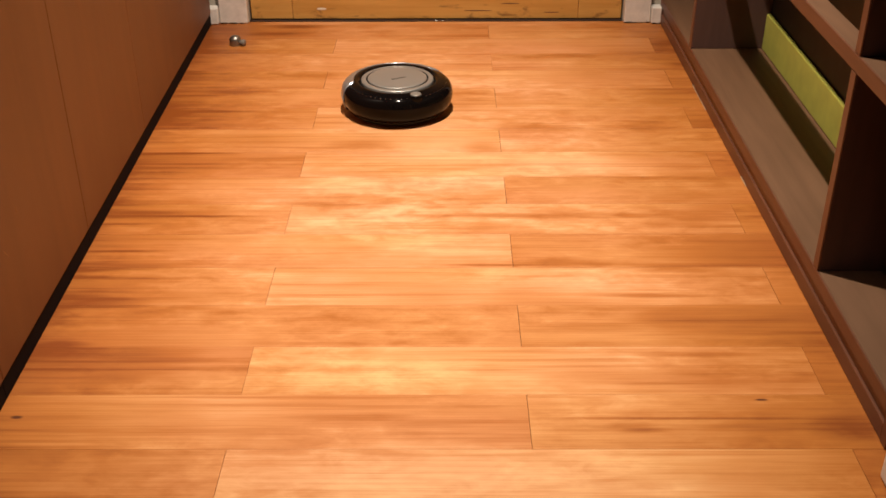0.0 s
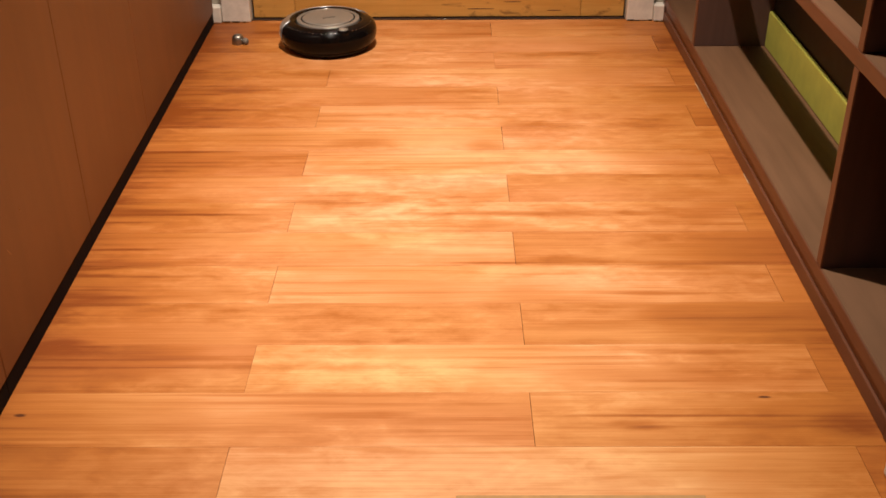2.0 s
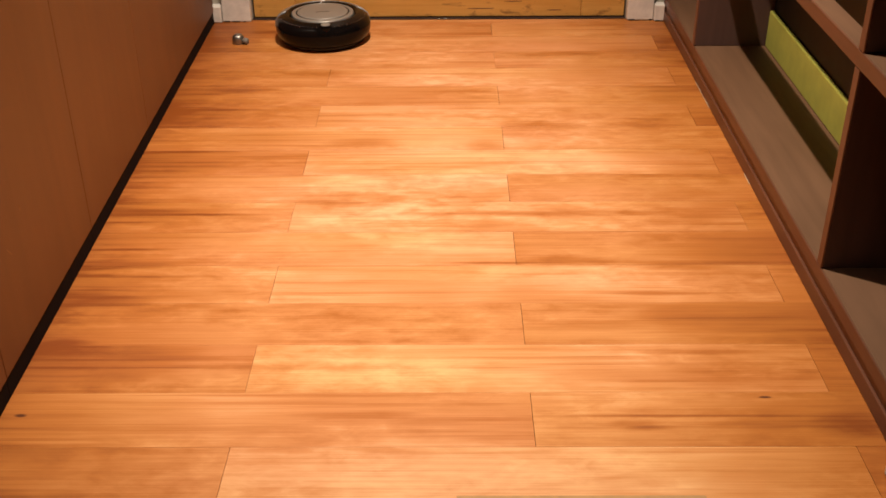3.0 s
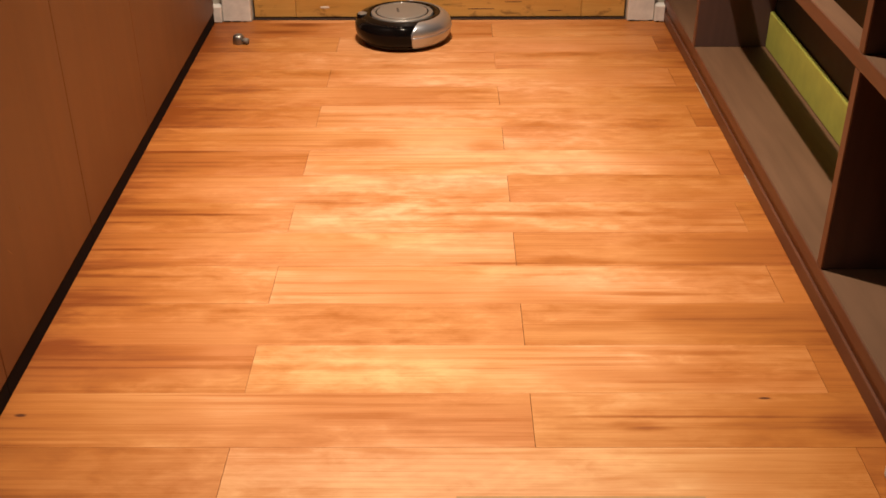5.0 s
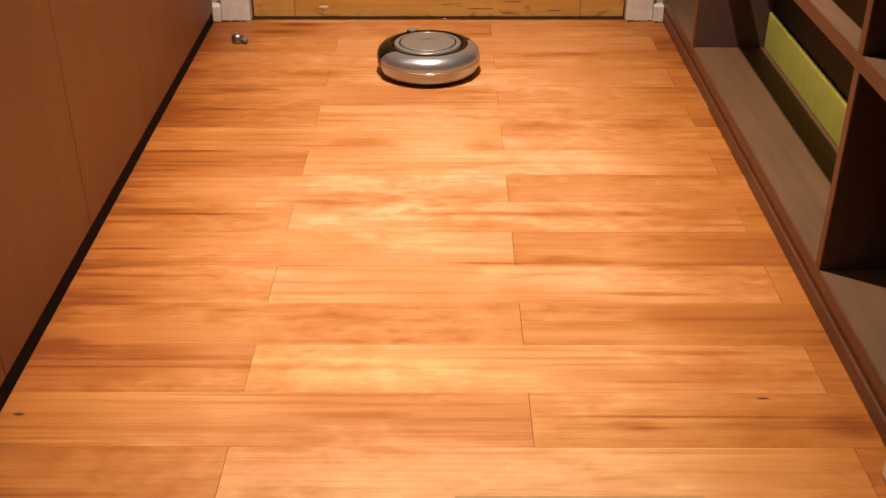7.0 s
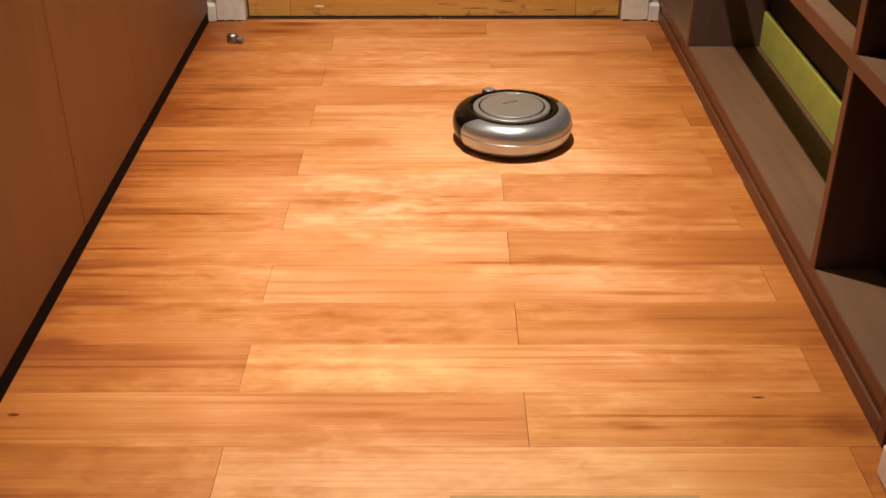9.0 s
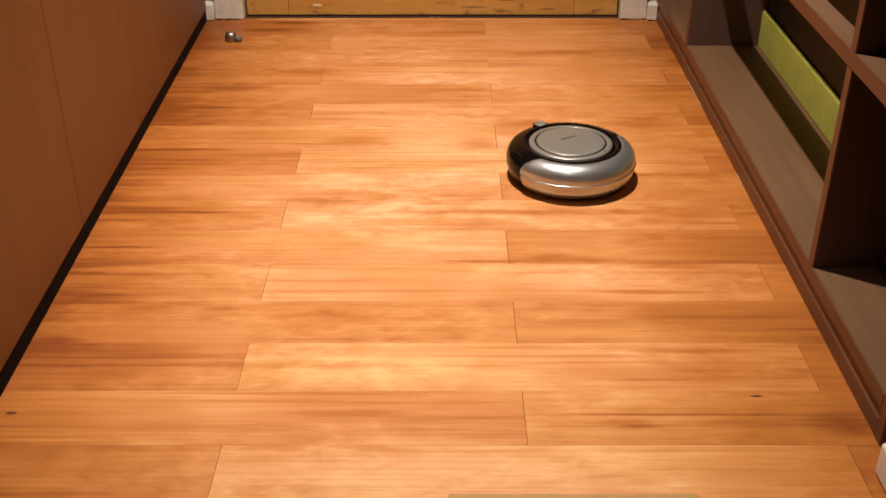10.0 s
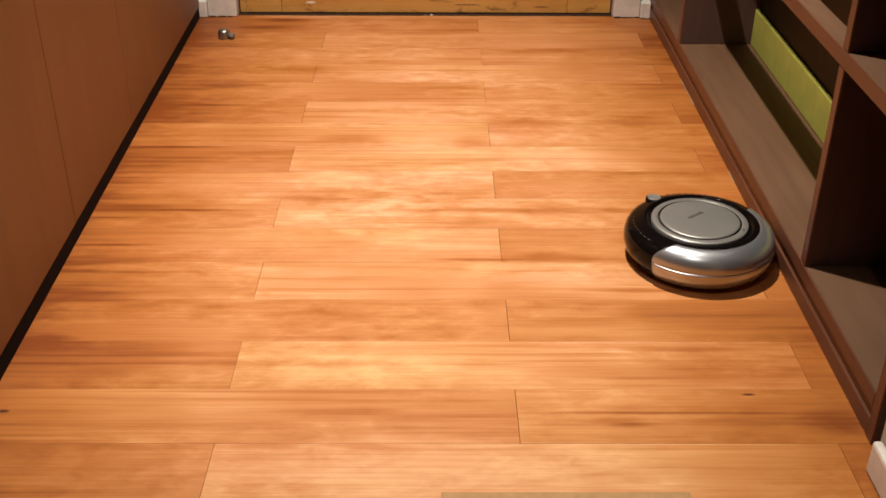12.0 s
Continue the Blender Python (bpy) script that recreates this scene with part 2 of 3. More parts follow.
# near black: shade of the toe recess is put into the plinth's colour
M_DARK = plain("dark_plinth", (0.007, 0.0035, 0.003), 0.85)
M_GAP = plain("dark_subfloor", (0.03, 0.012, 0.005), 0.9)
M_WHITE = plain("white_gloss_paint", (0.74, 0.71, 0.66), 0.35, size=30)
M_WALL = plain("wall_paint", (0.45, 0.40, 0.33), 0.8, size=6)
M_BACK = plain("blackish_board", (0.012, 0.0105, 0.0085), 0.6, size=20)
M_GREEN = plain("lime_green_paint", (0.36, 0.37, 0.07), 0.55, size=20)
M_MAT = plain("beige_fibre", (0.42, 0.25, 0.11), 0.9, size=60, relief=0.3)
M_BLACK = plain("black_gloss_plastic", (0.004, 0.0032, 0.0032), 0.07, coat=0.0, relief=0.01)
M_BEAD = plain("bright_bead", (0.62, 0.60, 0.58), 0.15, metal=1.0, relief=0.0)
M_BASE = plain("black_matt_plastic", (0.015, 0.013, 0.012), 0.6)
M_SILVER = plain("silver_lacquer", (0.49, 0.52, 0.56), 0.30, metal=0.85, coat=0.2, vary=0.03, relief=0.015)
M_LID = plain("satin_silver_lid", (0.31, 0.305, 0.29), 0.38, metal=0.6, vary=0.03, relief=0.02)
M_BLACK.node_tree.nodes["Principled BSDF"].inputs["Specular IOR Level"].default_value = 0.15
M_DARK.node_tree.nodes["Principled BSDF"].inputs["Specular IOR Level"].default_value = 0.1
M_CAULK = plain("tan_caulk", (0.42, 0.30, 0.19), 0.7)
M_INK = plain("grey_print", (0.055, 0.05, 0.045), 0.5)
M_STEEL = plain("brushed_steel", (0.33, 0.31, 0.28), 0.42, metal=1.0)
M_RUBBER = plain("grey_rubber", (0.16, 0.14, 0.12), 0.7)
M_SCUFF = plain("pale_scuff", (0.8, 0.72, 0.6), 0.7)
M_NICK = plain("worn_veneer", (0.34, 0.17, 0.07), 0.6)
M_GLOW, _nt, _b = material("lamp_glass", rough=0.4)
_b.inputs["Emission Color"].default_value, _b.inputs["Emission Strength"].default_value = (1.0, 0.85, 0.62, 1), 3.0


# ---------------------------------------------------------------- mesh helpers
def finish(name, bm, mat, smooth=False):
    me = bpy.data.meshes.new(name)
    bmesh.ops.recalc_face_normals(bm, faces=bm.faces)
    bm.to_mesh(me)
    bm.free()
    me.materials.append(mat)
    if smooth:
        for p in me.polygons:
            p.use_smooth = True
    return me


def part(name, bm, mat, parent=None, label="", smooth=False):
    ob = new(name, finish(name, bm, mat, smooth))
    ob.parent = parent
    return tagged(ob, label)


def box(x0, x1, y0, y1, z0, z1, bevel=0.0, seg=1):
    bm = bmesh.new()
    bmesh.ops.create_cube(bm, size=1, matrix=Matrix.LocRotScale(((x0 + x1) / 2, (y0 + y1) / 2, (z0 + z1) / 2), None, (x1 - x0, y1 - y0, z1 - z0)))
    if bevel:
        bmesh.ops.bevel(bm, geom=bm.edges[:], offset=bevel, segments=seg, affect="EDGES", profile=0.5)
    return bm


def lathe(profile, a0=0.0, a1=360.0, steps=72, closed=False, slant=None, tail=1.0):
    """Turn a profile of (radius, z) about the z axis from a0 to a1 degrees; closed: the profile is a loop and the ends are capped."""
    bm = bmesh.new()
    full = a1 - a0 >= 360
    n = steps if full else steps + 1
    rings = []
    for i in range(n):
        ring = []
        for j, (r, z) in enumerate(profile):
            s = slant[j] if slant else 0.0
            a = radians(a0 + s + (a1 - a0 - (1 + tail) * s) * i / steps)
            ring.append(bm.verts.new((r * math.cos(a), r * math.sin(a), z)))
        rings.append(ring)
    k = len(profile)
    for i in range(steps):
        p, q = rings[i], rings[(i + 1) % n]
        for j in range(k if closed else k - 1):
            bm.faces.new((p[j], q[j], q[(j + 1) % k], p[(j + 1) % k]))
    if closed and not full:
        bm.faces.new(rings[0])
        bm.faces.new(rings[-1])
    bmesh.ops.remove_doubles(bm, verts=bm.verts, dist=1e-6)
    return bm


def empty(name, m=None):
    ob = new(name)
    ob.empty_display_size = 0.05
    if m is not None:
        ob.matrix_basis = m
    return ob


# ---------------------------------------------------------------- shell of the room
FAR = 3.215          # face of the door wall
SKEW = -0.0162       # the cabinet run stands a little askew to the planks


def left_x(y):
    return -0.693 + SKEW * (y - 1.33)


floor = tagged(part("floor", box(-1.3, 0.95, -1.6, 3.5, -0.05, -0.006), M_GAP), "warm orange-brown hardwood plank floor", "floor", kind="structure")
tagged(part("ceiling", box(-1.3, 1.0, -1.6, 3.5, 2.62, 2.70), M_WALL), "plain off-white painted ceiling", "ceiling", kind="structure")
tagged(part("wall_west", box(-1.38, -1.30, -1.6, 3.5, -0.05, 2.62), M_WALL), "plain cream painted wall", "wall", kind="structure")
tagged(part("wall_south", box(-1.3, 0.95, -1.68, -1.6, -0.05, 2.62), M_WALL), "plain cream painted wall", "wall", kind="structure")
east = tagged(part("wall_east", box(0.872, 0.95, -1.6, 3.5, -0.05, 2.62), M_WALL), "plain cream painted wall", "wall", kind="structure")
pier = tagged(part("wall_pier", box(0.640, 0.871, -1.6, 1.150, -0.05, 2.62), M_WALL), "cream painted wall end beside the bookcase", "wall", kind="structure")

# wall with the doorway: two sides and the head
tagged(part("wall_north", box(-1.3, -0.612, FAR + 0.012, 3.42, -0.05, 2.62), M_WALL), "cream painted wall beside the door", "wall", kind="structure")
tagged(part("wall_north_2", box(0.551, 0.871, FAR + 0.012, 3.42, -0.05, 2.62), M_WALL), "cream painted wall beside the door", "wall", kind="structure")
tagged(part("wall_north_3", box(-0.611, 0.550, FAR + 0.012, 3.42, 2.06, 2.62), M_WALL), "cream painted wall over the door", "wall", kind="structure")
tagged(part("wall_outer", box(-1.3, 0.871, 3.43, 3.5, -0.05, 2.62), M_WALL), "plain wall behind the door", "wall", kind="structure")


def casing(x0, x1, name):
    bm = box(x0, x1, FAR - 0.016, FAR + 0.011, 0.0, 2.06, 0.004, 2)
    return tagged(part(name, bm, M_WHITE), "white gloss-painted door casing, chipped at the floor", "door casing", "door casings", "structure")


casing(-0.700, -0.612, "trim")
casing(0.551, 0.632, "trim_2")
tagged(part("trim_3", box(-0.699, 0.631, FAR - 0.016, FAR + 0.011, 2.061, 2.14, 0.004, 2), M_WHITE), "white gloss-painted head casing", "door casing", kind="structure")
for x0, x1, name in ((-0.750, -0.701, "baseboard"), (0.633, 0.668, "baseboard_2")):
    bm = box(x0, x1, FAR - 0.026, FAR + 0.011, 0.0, 0.052, 0.004, 2)
    tagged(part(name, bm, M_WHITE), "white painted baseboard block beside the casing", "baseboard", kind="structure")
bm = box(0.624, 0.639, -1.6, 1.142, 0.0, 0.056, 0.005, 2)
tagged(part("baseboard_3", bm, M_WHITE), "white painted baseboard on the wall end", "baseboard", kind="structure")


def dirt_gaps():
    """Dark broken gaps where the paint has chipped off at the floor."""
    pick = random.Random(5)
    for x0, x1, face in ((-0.697, -0.616, FAR - 0.016), (0.555, 0.629, FAR - 0.016), (0.636, 0.665, FAR - 0.026)):
        x = x0
        while x < x1 - 0.006:
            wide = min(pick.uniform(0.010, 0.026), x1 - x)
            bm = box(x, x + wide, face - 0.0012, face - 0.0002, 0.0, pick.uniform(0.0015, 0.0050), 0.0004)
            tagged(part("paint_chip", bm, M_GAP), "dark chipped gap at the foot of the white casing", "paint chip", "paint chips", "structure")
            x += wide + pick.uniform(0.0, 0.008)


dirt_gaps()


def door():
    d = tagged(empty("door_1", Matrix.Translation((0, FAR + 0.018, 0))), "closed yellow pine door with worn bottom edge", "door", kind="structure")
    for x0, x1 in ((-0.606, -0.4775), (0.4125, 0.546)):
        part("stile", box(x0, x1, 0.0, 0.040, 0.0045, 2.05, 0.0015), M_DOOR, d)
    part("rail", box(-0.4765, 0.4115, 0.0, 0.040, 0.0045, 0.24, 0.0015), M_DOOR, d)
    part("panel", box(-0.4765, 0.4115, 0.008, 0.034, 0.241, 1.85), M_DOOR, d)
    part("rail", box(-0.4765, 0.4115, 0.0, 0.040, 1.851, 2.05, 0.0015), M_DOOR, d)
    bm = bmesh.new()
    bmesh.ops.create_icosphere(bm, subdivisions=2, radius=1, matrix=Matrix.LocRotScale((-0.386, -0.0002, 0.036), None, (0.016, 0.0006, 0.004)))
    part("scuff", bm, M_SCUFF, d, "pale scuff mark")
    for x, z, l in ((0.20, 0.052, 0.06), (0.33, 0.024, 0.05), (0.10, 0.030, 0.09)):
        bm = bmesh.new()
        bmesh.ops.create_icosphere(bm, subdivisions=2, radius=1, matrix=Matrix.LocRotScale((x, -0.0001, z), None, (l / 2, 0.0004, 0.0016)))
        part("scratch", bm, M_EDGE, d, "dark scratch")
    return d


door()
for fx, fl in ((-0.030, 0.006), (-0.010, 0.009)):
    fleck = part("sill_clip", box(fx - fl / 2, fx + fl / 2, FAR + 0.0035, FAR + 0.0065, 0.0015, 0.0030, 0.0005), M_LID)
    tagged(fleck, "tiny bright metal clip on the sill under the door", "clip", "sill clips")
# dark strip carries the shade of the door gap in its colour
tagged(part("gap_shade", box(-0.611, 0.550, FAR + 0.002, FAR + 0.09, -0.004, 0.0015), M_GAP), "dark strip coloured for the shade in the gap under the door", "sill", kind="structure")


# ---------------------------------------------------------------- cabinets along the left side
def cabinet(y0, y1):
    c = tagged(empty("cabinet", pose(left_x(y0), y0, 0, 0, 0, math.degrees(-math.atan(SKEW)))),
               "tall flat-fronted brown veneer cabinet on a dark plinth", "cabinet", "cabinets along the wall")
    w = y1 - y0
    part("body", box(-0.50, -0.021, 0.001, w - 0.001, 0.043, 2.40), M_CABINET, c)
    part("door", box(-0.019, 0.0, 0.0009, w - 0.0009, 0.037, 2.398, 0.0008), M_CABINET, c, "flat brown veneer door")
    part("plinth", box(-0.48, -0.002, 0.0, w, 0.0, 0.0365, 0.0008), M_DARK, c, "dark brown plinth, blackened for the shade under the doors")
    if y0 < 1.75 < y1:
        for y, z, l, lean in ((1.505 - y0, 0.242, 0.014, 12), (1.432 - y0, 0.202, 0.022, 40)):
            bm = bmesh.new()
            bmesh.ops.create_icosphere(bm, subdivisions=2, radius=1, matrix=pose(0.0001, y, z, lean, 0, 0) @ Matrix.Diagonal((0.0004, 0.0007, l / 2, 1)))
            part("scratch", bm, M_NICK, c, "short pale scratch")
    return c


EDGES = [-0.62, -0.13, 0.36, 0.85, 1.32, 1.81, 2.30, 3.19]
for a, b_ in zip(EDGES[:-1], EDGES[1:]):
    cabinet(a, b_)


# ---------------------------------------------------------------- bookcase along the right side
XF, XB_ = 0.657, 0.860
Z1, Z2, Z3 = 0.077, 0.443, 0.690
Y0, Y1 = 1.197, 3.188


def bookcase():
    c = tagged(empty("bookcase", pose(0.6515, Y0, 0, 0, 0, -0.3)),
               "low brown open bookcase with a lime green strip at the back", "bookcase")
    w, d = Y1 - Y0, XB_ - XF

    def board(name, x0, x1, y0, y1, z0, z1, mat, label=""):
        return part(name, box(x0, x1, y0, y1, z0, z1, 0.0012), mat, c, label)

    # kick board, shadow groove, bottom board with an edge band
    board("kick_board", 0.001, 0.022, 0.024, w, 0.0, 0.031, M_EDGE, "reddish brown kick board")
    board("filler", 0.0050, 0.024, 0.024, w, 0.0312, 0.0508, M_EDGE, "reddish brown recessed strip")
    board("caulk", -0.0006, 0.0009, 1.30, 1.48, 0.0003, 0.0018, M_CAULK, "thin pale line of caulk")
    board("caulk", -0.0005, 0.0009, 0.87, 0.92, 0.0003, 0.0015, M_CAULK, "thin pale line of caulk")
    board("bottom_board", 0.003, d, 0.024, w, 0.051, Z1, M_SHELF, "grey-brown bottom board")
    board("edge_band", 0.0, 0.0028, 0.024, w, 0.051, Z1, M_EDGE, "reddish brown edge band")
    for y in (0.0, 0.386, 1.546, w):
        z0 = 0.0 if y in (0.0, w) else Z1 + 0.0005
        zs = ((z0, Z3 - 0.0005),) if y in (0.0, w) else ((z0, Z2 - 0.0005), (Z2 + 0.0285, Z3 - 0.0005))
        for za, zb in zs:
            board("upright", 0.003, d, y, y + 0.0235, za, zb, M_SIDE, "dark brown upright")
            board("edge_band", 0.0, 0.0028, y, y + 0.0235, za, zb, M_EDGE)
    # middle shelf is cut shallow so lamplight gets past to the back strip
    for ya, yb, deep in ((0.0245, 0.3975, d), (0.398, 1.5575, 0.0425), (1.558, w - 0.0005, d)):
        board("shelf", 0.003, deep - 0.0005, ya, yb, Z2, Z2 + 0.028, M_SHELF, "grey-brown shelf")
    board("edge_band", 0.0, 0.0028, 0.0245, w - 0.0005, Z2, Z2 + 0.028, M_EDGE)
    # top is out of view; its height is set to cut that lamplight
    board("top_board", 0.0, d, 0.0, w + 0.0235, Z3, Z3 + 0.026, M_EDGE, "unseen reddish brown top board, set to cut lamplight")
    # back panels are blackish in colour to deepen the shade in the bays
    for ya, yb in ((0.024, 0.3855), (0.41, 1.5455), (1.57, w - 0.0005)):
        board("back_panel", d, d + 0.010, ya, yb, Z1 + 0.0005, Z3 - 0.0005, M_BACK, "blackish brown back panel")
    part("back_strip", box(d - 0.013, d - 0.0005, 0.4105, 1.545, Z1 + 0.0005, 0.176, 0.004, 2), M_GREEN, c, "lime green painted strip along the back")
    return c


bookcase()


# ---------------------------------------------------------------- small things
def door_stop():
    s = tagged(empty("door_stop", pose(-0.618, 3.004, 0, 0, 0, -8)), "small brushed steel floor door stop with a rubber bumper", "door stop")
    prof = [(0.0, 0.029), (0.006, 0.0285), (0.012, 0.026), (0.0155, 0.022), (0.0175, 0.015), (0.018, 0.007), (0.018, 0.0)]
    part("dome", lathe(prof, steps=32), M_STEEL, s, "brushed steel dome", True)
    bm = lathe([(0.0, 0.0), (0.006, 0.0), (0.006, 0.008), (0.0085, 0.010), (0.0095, 0.015), (0.0085, 0.020), (0.005, 0.022), (0.0, 0.022)], steps=20)
    bmesh.ops.transform(bm, matrix=pose(0.011, -0.003, 0.0105, 0, 90, -15), verts=bm.verts)
    part("bumper", bm, M_RUBBER, s, "round grey rubber bumper", True)
    return s


door_stop()

mat_thing = tagged(part("floor_mat", box(0.012, 0.360, 0.50, 1.093, 0.0006, 0.004, 0.0012), M_MAT), "flat beige mat lying on the planks", "mat")


def downlight(at):
    c = tagged(empty("downlight", Matrix.Translation((at[0], at[1], 2.62))), "small recessed ceiling downlight with white ring", "downlight", "ceiling downlights")
    part("ring", lathe([(0.040, -0.001), (0.052, -0.001), (0.054, -0.004), (0.052, -0.007), (0.043, -0.008), (0.040, -0.005)], steps=32, closed=True), M_WHITE, c, "", True)
    part("lens", lathe([(0.0, -0.002), (0.0395, -0.002)], steps=32), M_GLOW, c, "glowing frosted lens")
    return c


downlight(LAMP)
downlight(LAMP_2)


# ---------------------------------------------------------------- robot vacuum
def robot():
    r = tagged(empty("robot_vacuum"), "round black and silver robot vacuum rolling on the floor", "robot vacuum")
    # local +x points to the button, the bumper lies opposite
    base = lathe([(0.0, 0.006), (0.112, 0.006), (0.121, 0.009), (0.124, 0.018), (0.0, 0.018)], steps=64)
    part("base", base, M_BASE, r, "flat black underbody", True)
    shell = [(0.100, 0.0175), (0.118, 0.0145), (0.1290, 0.0190), (0.1358, 0.0285), (0.1388, 0.0400), (0.1392, 0.0520), (0.1374, 0.0625), (0.1328, 0.0716),
             (0.1252, 0.0780), (0.1155, 0.0818), (0.1085, 0.0838), (0.1050, 0.0853), (0.1010, 0.0853), (0.0982, 0.0838), (0.0970, 0.0805), (0.0925, 0.0800), (0.092, 0.0760)]
    part("shell", lathe(shell, steps=112), M_BLACK, r, "glossy black shell", True)
    # silver bumper with a lower lip
    out = [(0.1225, 0.0500), (0.1396, 0.0488), (0.1401, 0.0490), (0.1403, 0.0496), (0.1403, 0.0525), (0.1397, 0.0585), (0.1376, 0.0660), (0.1330, 0.0732), (0.1256, 0.0797), (0.1172, 0.0838), (0.1118, 0.0852),
           (0.1098, 0.0853), (0.1082, 0.0848), (0.1080, 0.0840), (0.1130, 0.0800), (0.1190, 0.0740)]
    cut = [0.5, 0.5, 0.5, 0.3, 0.0, 0.2, 1.2, 3.2, 6.5, 10.5, 13.0, 14.5, 15.5, 15.5, 10.5, 3.2]
    # it sits a little forward of the shell
    bm = lathe(out, 94, 265, 64, True, cut, 0.45)
    bmesh.ops.translate(bm, vec=(-0.004, 0, 0), verts=bm.verts)
    bmp = part("bumper", bm, M_SILVER, r, "silver lacquered front bumper", True)
    lip = [(0.117, 0.0115), (0.1245, 0.0115), (0.1320, 0.0170), (0.1376, 0.0275), (0.1402, 0.0395), (0.1409, 0.0448), (0.1418, 0.0462), (0.1420, 0.0474), (0.1414, 0.0483), (0.1403, 0.0486), (0.120, 0.0486)]
    bm = lathe(lip, 94.5, 264.5, 64, True, [4, 4, 2, 0.5, 0, 0, 0, 0, 0, 0, 0])
    bmesh.ops.translate(bm, vec=(-0.004, 0, 0), verts=bm.verts)
    part("lip", bm, M_SILVER, bmp, "lower lip of the bumper with a raised rim", True)
    # lid
    part("lid_ring", lathe([(0.0782, 0.0780), (0.0782, 0.0862), (0.0790, 0.0868), (0.0892, 0.0856), (0.0905, 0.0842), (0.0905, 0.0780)], steps=96), M_LID, r, "satin silver ring", True)
    part("groove", lathe([(0.0780, 0.0790), (0.0715, 0.0790)], steps=96), M_BASE, r, "dark groove")
    part("seal", lathe([(0.0779, 0.0790), (0.0779, 0.0852)], steps=96), M_BASE, r, "dark inner seal")
    lid = part("lid", lathe([(0.0, 0.0903), (0.03, 0.0901), (0.055, 0.0893), (0.068, 0.0882), (0.0735, 0.0875), (0.0742, 0.0868), (0.0742, 0.0845)], steps=96), M_LID, r, "satin silver round lid", True)
    part("lid_wall", lathe([(0.0741, 0.0845), (0.0738, 0.0785)], steps=96), M_BASE, lid, "dark wall of the lid")
    # printed wordmark as short bars
    for i in range(6):
        hgt = 0.0075 if i in (0, 4) else 0.0062
        bm = box(-hgt / 2, hgt / 2, -0.0024, 0.0024, 0.0, 0.0003)
        bmesh.ops.transform(bm, matrix=Matrix.Translation((0.012, -0.0175 + 0.0066 * i, 0.0902)), verts=bm.verts)
        part("print_bar", bm, M_INK, lid)
    a = radians(205)
    bm = lathe([(0.0, 0.0008), (0.0022, 0.0006), (0.0026, 0.0)], steps=16)
    bmesh.ops.transform(bm, matrix=Matrix.Translation((0.0835 * math.cos(a), 0.0835 * math.sin(a), 0.0863)), verts=bm.verts)
    part("catch", bm, M_INK, r, "small dark catch")
    # button on its post
    post = lathe([(0.0175, 0.050), (0.0172, 0.076), (0.0165, 0.0830), (0.0155, 0.0842), (0.0, 0.0842)], steps=32)
    bmesh.ops.transform(post, matrix=Matrix.Translation((0.1165, 0, 0)), verts=post.verts)
    p = part("post", post, M_BLACK, r, "black button post", True)
    cap = lathe([(0.0, 0.0856), (0.007, 0.0856), (0.0100, 0.0860), (0.0118, 0.0868), (0.0130, 0.0862), (0.0134, 0.0850), (0.0134, 0.0836)], steps=32)
    bmesh.ops.transform(cap, matrix=Matrix.Translation((0.1165, 0, 0)), verts=cap.verts)
    part("button", cap, M_LID, p, "oval silver button", True)
    # ring of small bumps round the black top, made bright metal to bring out lamp glints
    first = None
    for i in range(60):
        ang = 6 * i
        if 88 < ang < 268 or ang < 9 or ang > 351:
            continue
        if first is None:
            bm = bmesh.new()
            bmesh.ops.create_icosphere(bm, subdivisions=2, radius=1, matrix=pose(0, 0, 0, 0, 34, 0) @ Matrix.Diagonal((0.0014, 0.0014, 0.00045, 1)))
            first = finish("bead", bm, M_BEAD, True)
        ob = new("bead", first)
        ob.parent = r
        ob.matrix_basis = pose(0.1236 * math.cos(radians(ang)), 0.1236 * math.sin(radians(ang)), 0.0789, 0, 0, ang)
    # wheels
    for y in (-0.085, 0.085):
        bm = lathe([(0.0, -0.008), (0.024, -0.008), (0.026, -0.006), (0.026, 0.006), (0.024, 0.008), (0.0, 0.008)], steps=28)
        bmesh.ops.transform(bm, matrix=pose(0, y, 0.0295, 90, 0, 0), verts=bm.verts)
        part("wheel", bm, M_RUBBER, r, "dark rubber wheel", True)
    return r


vacuum = robot()


# ---------------------------------------------------------------- floor planks
XA, XBJ, LEN, PITCH = 0.13, -0.325, 0.930, 0.1315
LEFT, RIGHT = -1.29, 0.668


def row_y(k):
    return 1.2 + PITCH * k if k <= 8 else 1.2 + PITCH * 8 + 0.1342 * (k - 8)


# tone of single planks by row: first, second and third from the cabinet side
TONES = {-1: (-0.02, 0.042, 0.0), 0: (0.025, -0.018), 1: (-0.035, 0.045, 0.01), 2: (0.003, -0.035), 3: (-0.01, 0.035, 0.015), 4: (0.02, -0.008), 5: (0.012, 0.03, 0.03),
         6: (0.025, 0.022), 7: (-0.012, 0.045, 0.0), 8: (0.018, 0.026), 9: (-0.03, 0.015, 0.01), 10: (-0.015, 0.02), 11: (-0.03, 0.01, 0.03), 12: (-0.005, 0.0), 13: (-0.015, 0.015, -0.06), 14: (-0.03, -0.01)}


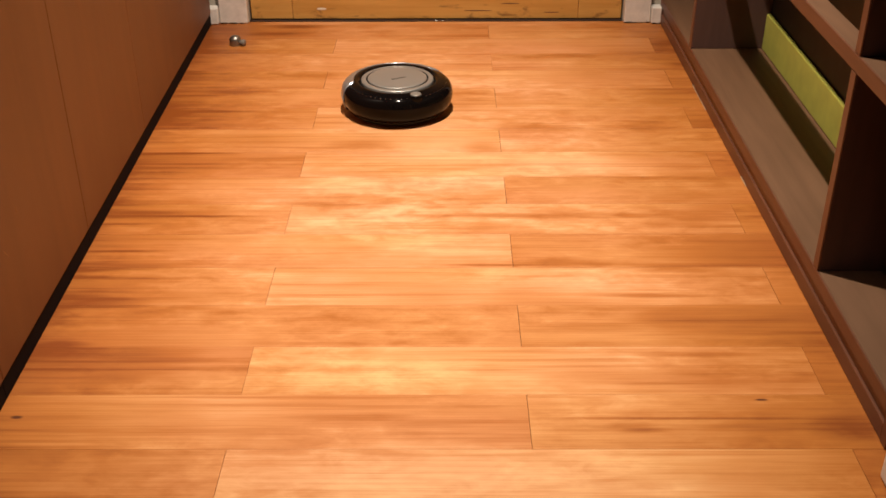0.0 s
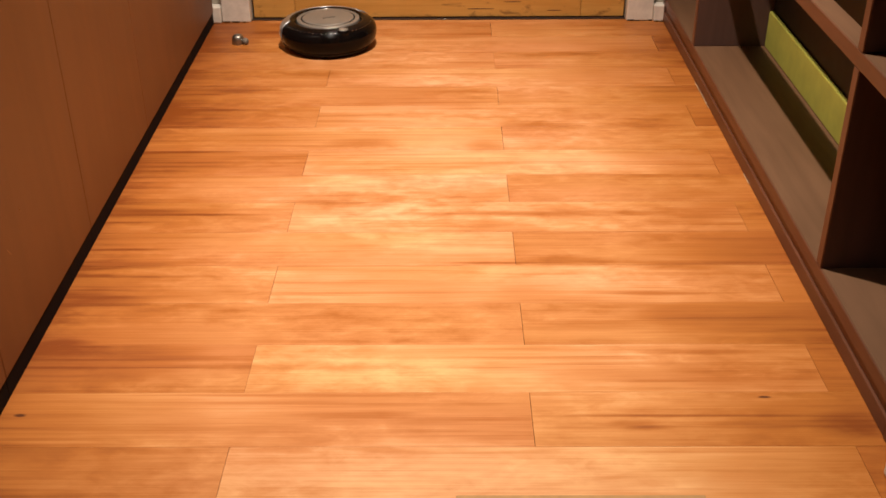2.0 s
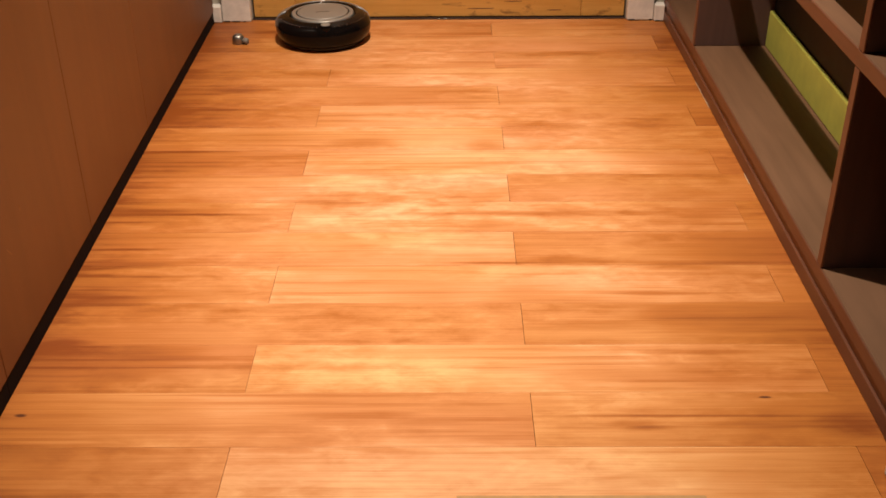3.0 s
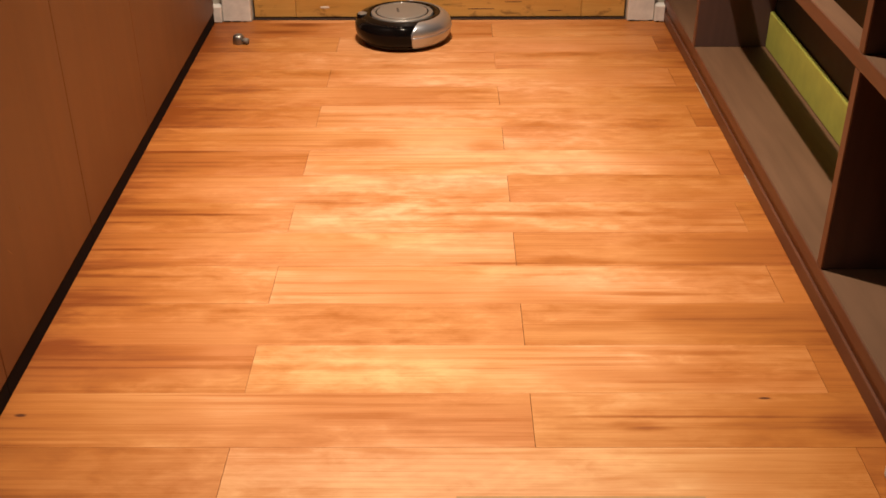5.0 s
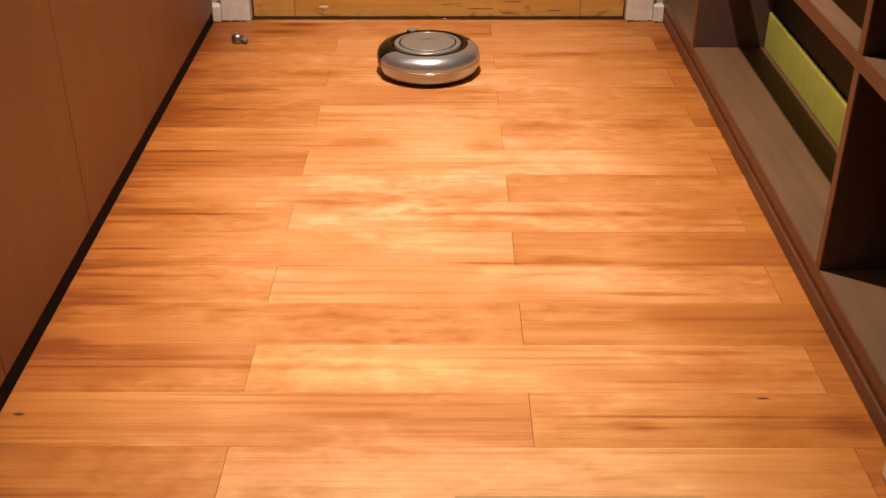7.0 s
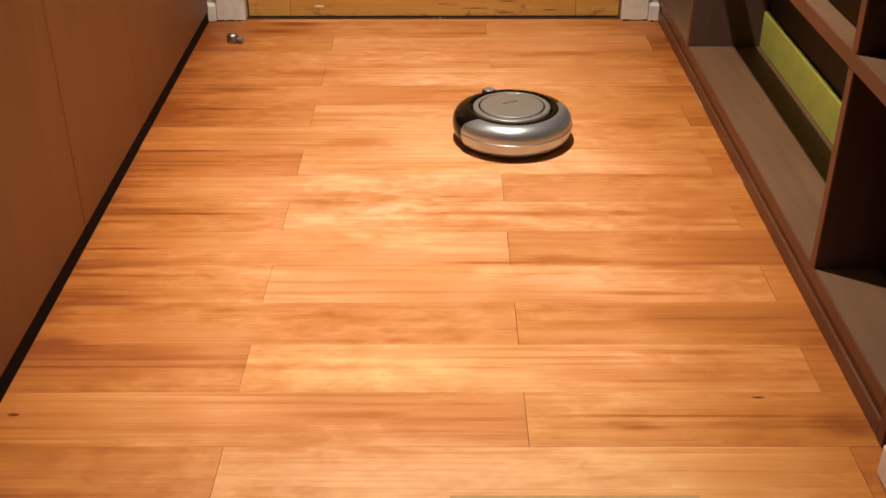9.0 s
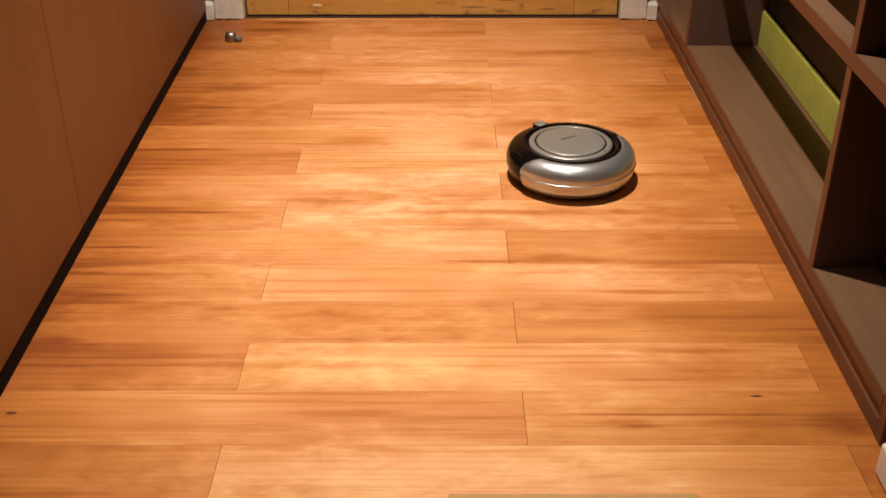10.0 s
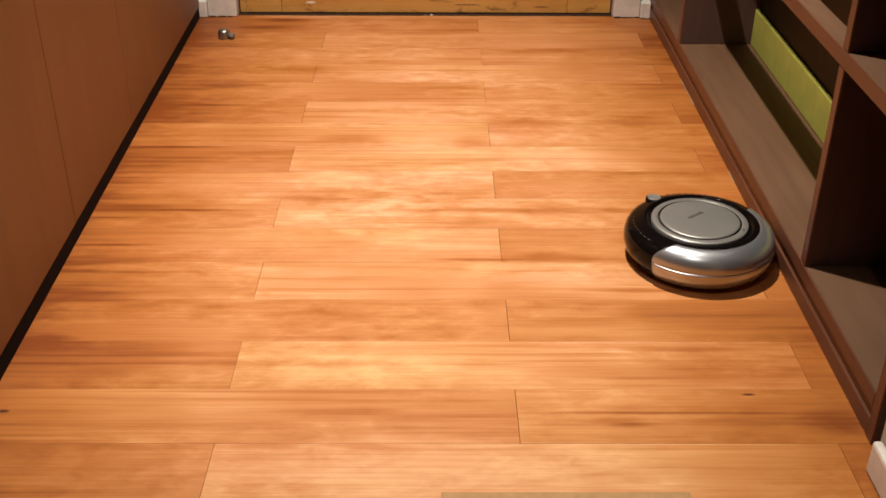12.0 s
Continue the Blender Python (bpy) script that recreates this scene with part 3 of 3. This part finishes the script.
def planks():
    gap = 0.00035
    for k in range(-21, 16):
        y0, y1 = row_y(k), min(row_y(k + 1), FAR + 0.0015)
        start = (XA if k % 2 == 0 else XBJ) - 2 * LEN
        for i in range(5):
            x0, x1 = max(start + i * LEN, LEFT), min(start + (i + 1) * LEN, RIGHT)
            if x1 - x0 < 0.02:
                continue
            cx, cy = (x0 + x1) / 2, (y0 + y1) / 2
            lift = random.uniform(-0.0002, 0.0)
            bm = bmesh.new()
            hx, hy, e = (x1 - x0) / 2 - gap * random.uniform(0.5, 1.3), (y1 - y0) / 2 - gap * random.uniform(0.1, 0.8), 0.0003
            low = [bm.verts.new((sx * hx, sy * hy, -0.0055)) for sx, sy in ((-1, -1), (1, -1), (1, 1), (-1, 1))]
            mid = [bm.verts.new((sx * hx, sy * hy, -e * 0.7)) for sx, sy in ((-1, -1), (1, -1), (1, 1), (-1, 1))]
            top = [bm.verts.new((sx * (hx - e), sy * (hy - e), 0)) for sx, sy in ((-1, -1), (1, -1), (1, 1), (-1, 1))]
            for j in range(4):
                n = (j + 1) % 4
                bm.faces.new((low[j], low[n], mid[n], mid[j]))
                bm.faces.new((mid[j], mid[n], top[n], top[j]))
            bm.faces.new(top)
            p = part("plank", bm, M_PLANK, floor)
            nth = sum(1 for j in (XA - LEN, XA) if cx > j) - 1 if k % 2 == 0 else sum(1 for j in (XBJ, XBJ + LEN) if cx > j)
            tones = TONES.get(k, ())
            t = tones[nth] if 0 <= nth < len(tones) else random.uniform(-0.02, 0.02)
            p.color = (0.5 + t, 0.5, 0.5, 1)
            p.matrix_basis = Matrix.Translation((cx, cy, lift))


planks()


# ---------------------------------------------------------------- what moves
def motions():
    rows = [
        (0, -0.119, 2.504, -65.0),
        (0.5, -0.174, 2.623, -63.9),
        (1, -0.229, 2.736, -63.2),
        (1.5, -0.286, 2.855, -63.4),
        (2, -0.346, 2.976, -62.8),
        (2.5, -0.380, 3.032, -63.0),
        (2.8, -0.379, 3.031, -66.0),
        (3, -0.368, 3.027, -80.3),
        (3.2, -0.356, 3.014, -94.9),
        (3.5, -0.346, 3.013, -119.0),
        (3.8, -0.338, 3.013, -146.0),
        (4.1, -0.325, 3.014, -167.0),
        (4.4, -0.268, 3.017, -174.0),
        (4.8, -0.182, 3.022, -174.5),
        (5, -0.137, 3.030, -173.0),
        (5.2, -0.115, 3.033, -172.0),
        (5.4, -0.131, 3.022, -173.0),
        (5.5, -0.130, 3.015, -185.0),
        (5.6, -0.130, 3.008, -198.0),
        (5.7, -0.133, 3.003, -211.0),
        (5.8, -0.139, 2.998, -228.0),
        (5.9, -0.145, 2.994, -243.0),
        (6, -0.148, 2.989, -247.8),
        (6.5, -0.104, 2.877, -249.7),
        (7, -0.055, 2.756, -247.8),
        (7.2, -0.035, 2.713, -246.7),
        (8.8, 0.138, 2.344, -245.3),
        (9.5, 0.220, 2.196, -242.4),
        (10, 0.281, 2.090, -239.9),
        (10.5, 0.342, 1.981, -240.6),
        (11, 0.410, 1.878, -237.3),
        (11.5, 0.475, 1.774, -237.3),
        (12, 0.501, 1.727, -233.3),
    ]
    walk(vacuum, [(t, pose(x - 0.002 + 0.0003 * t, y + 0.0095 + 0.0007 * t, -0.0035, 0, 0, a)) for t, x, y, a in rows])


motions()
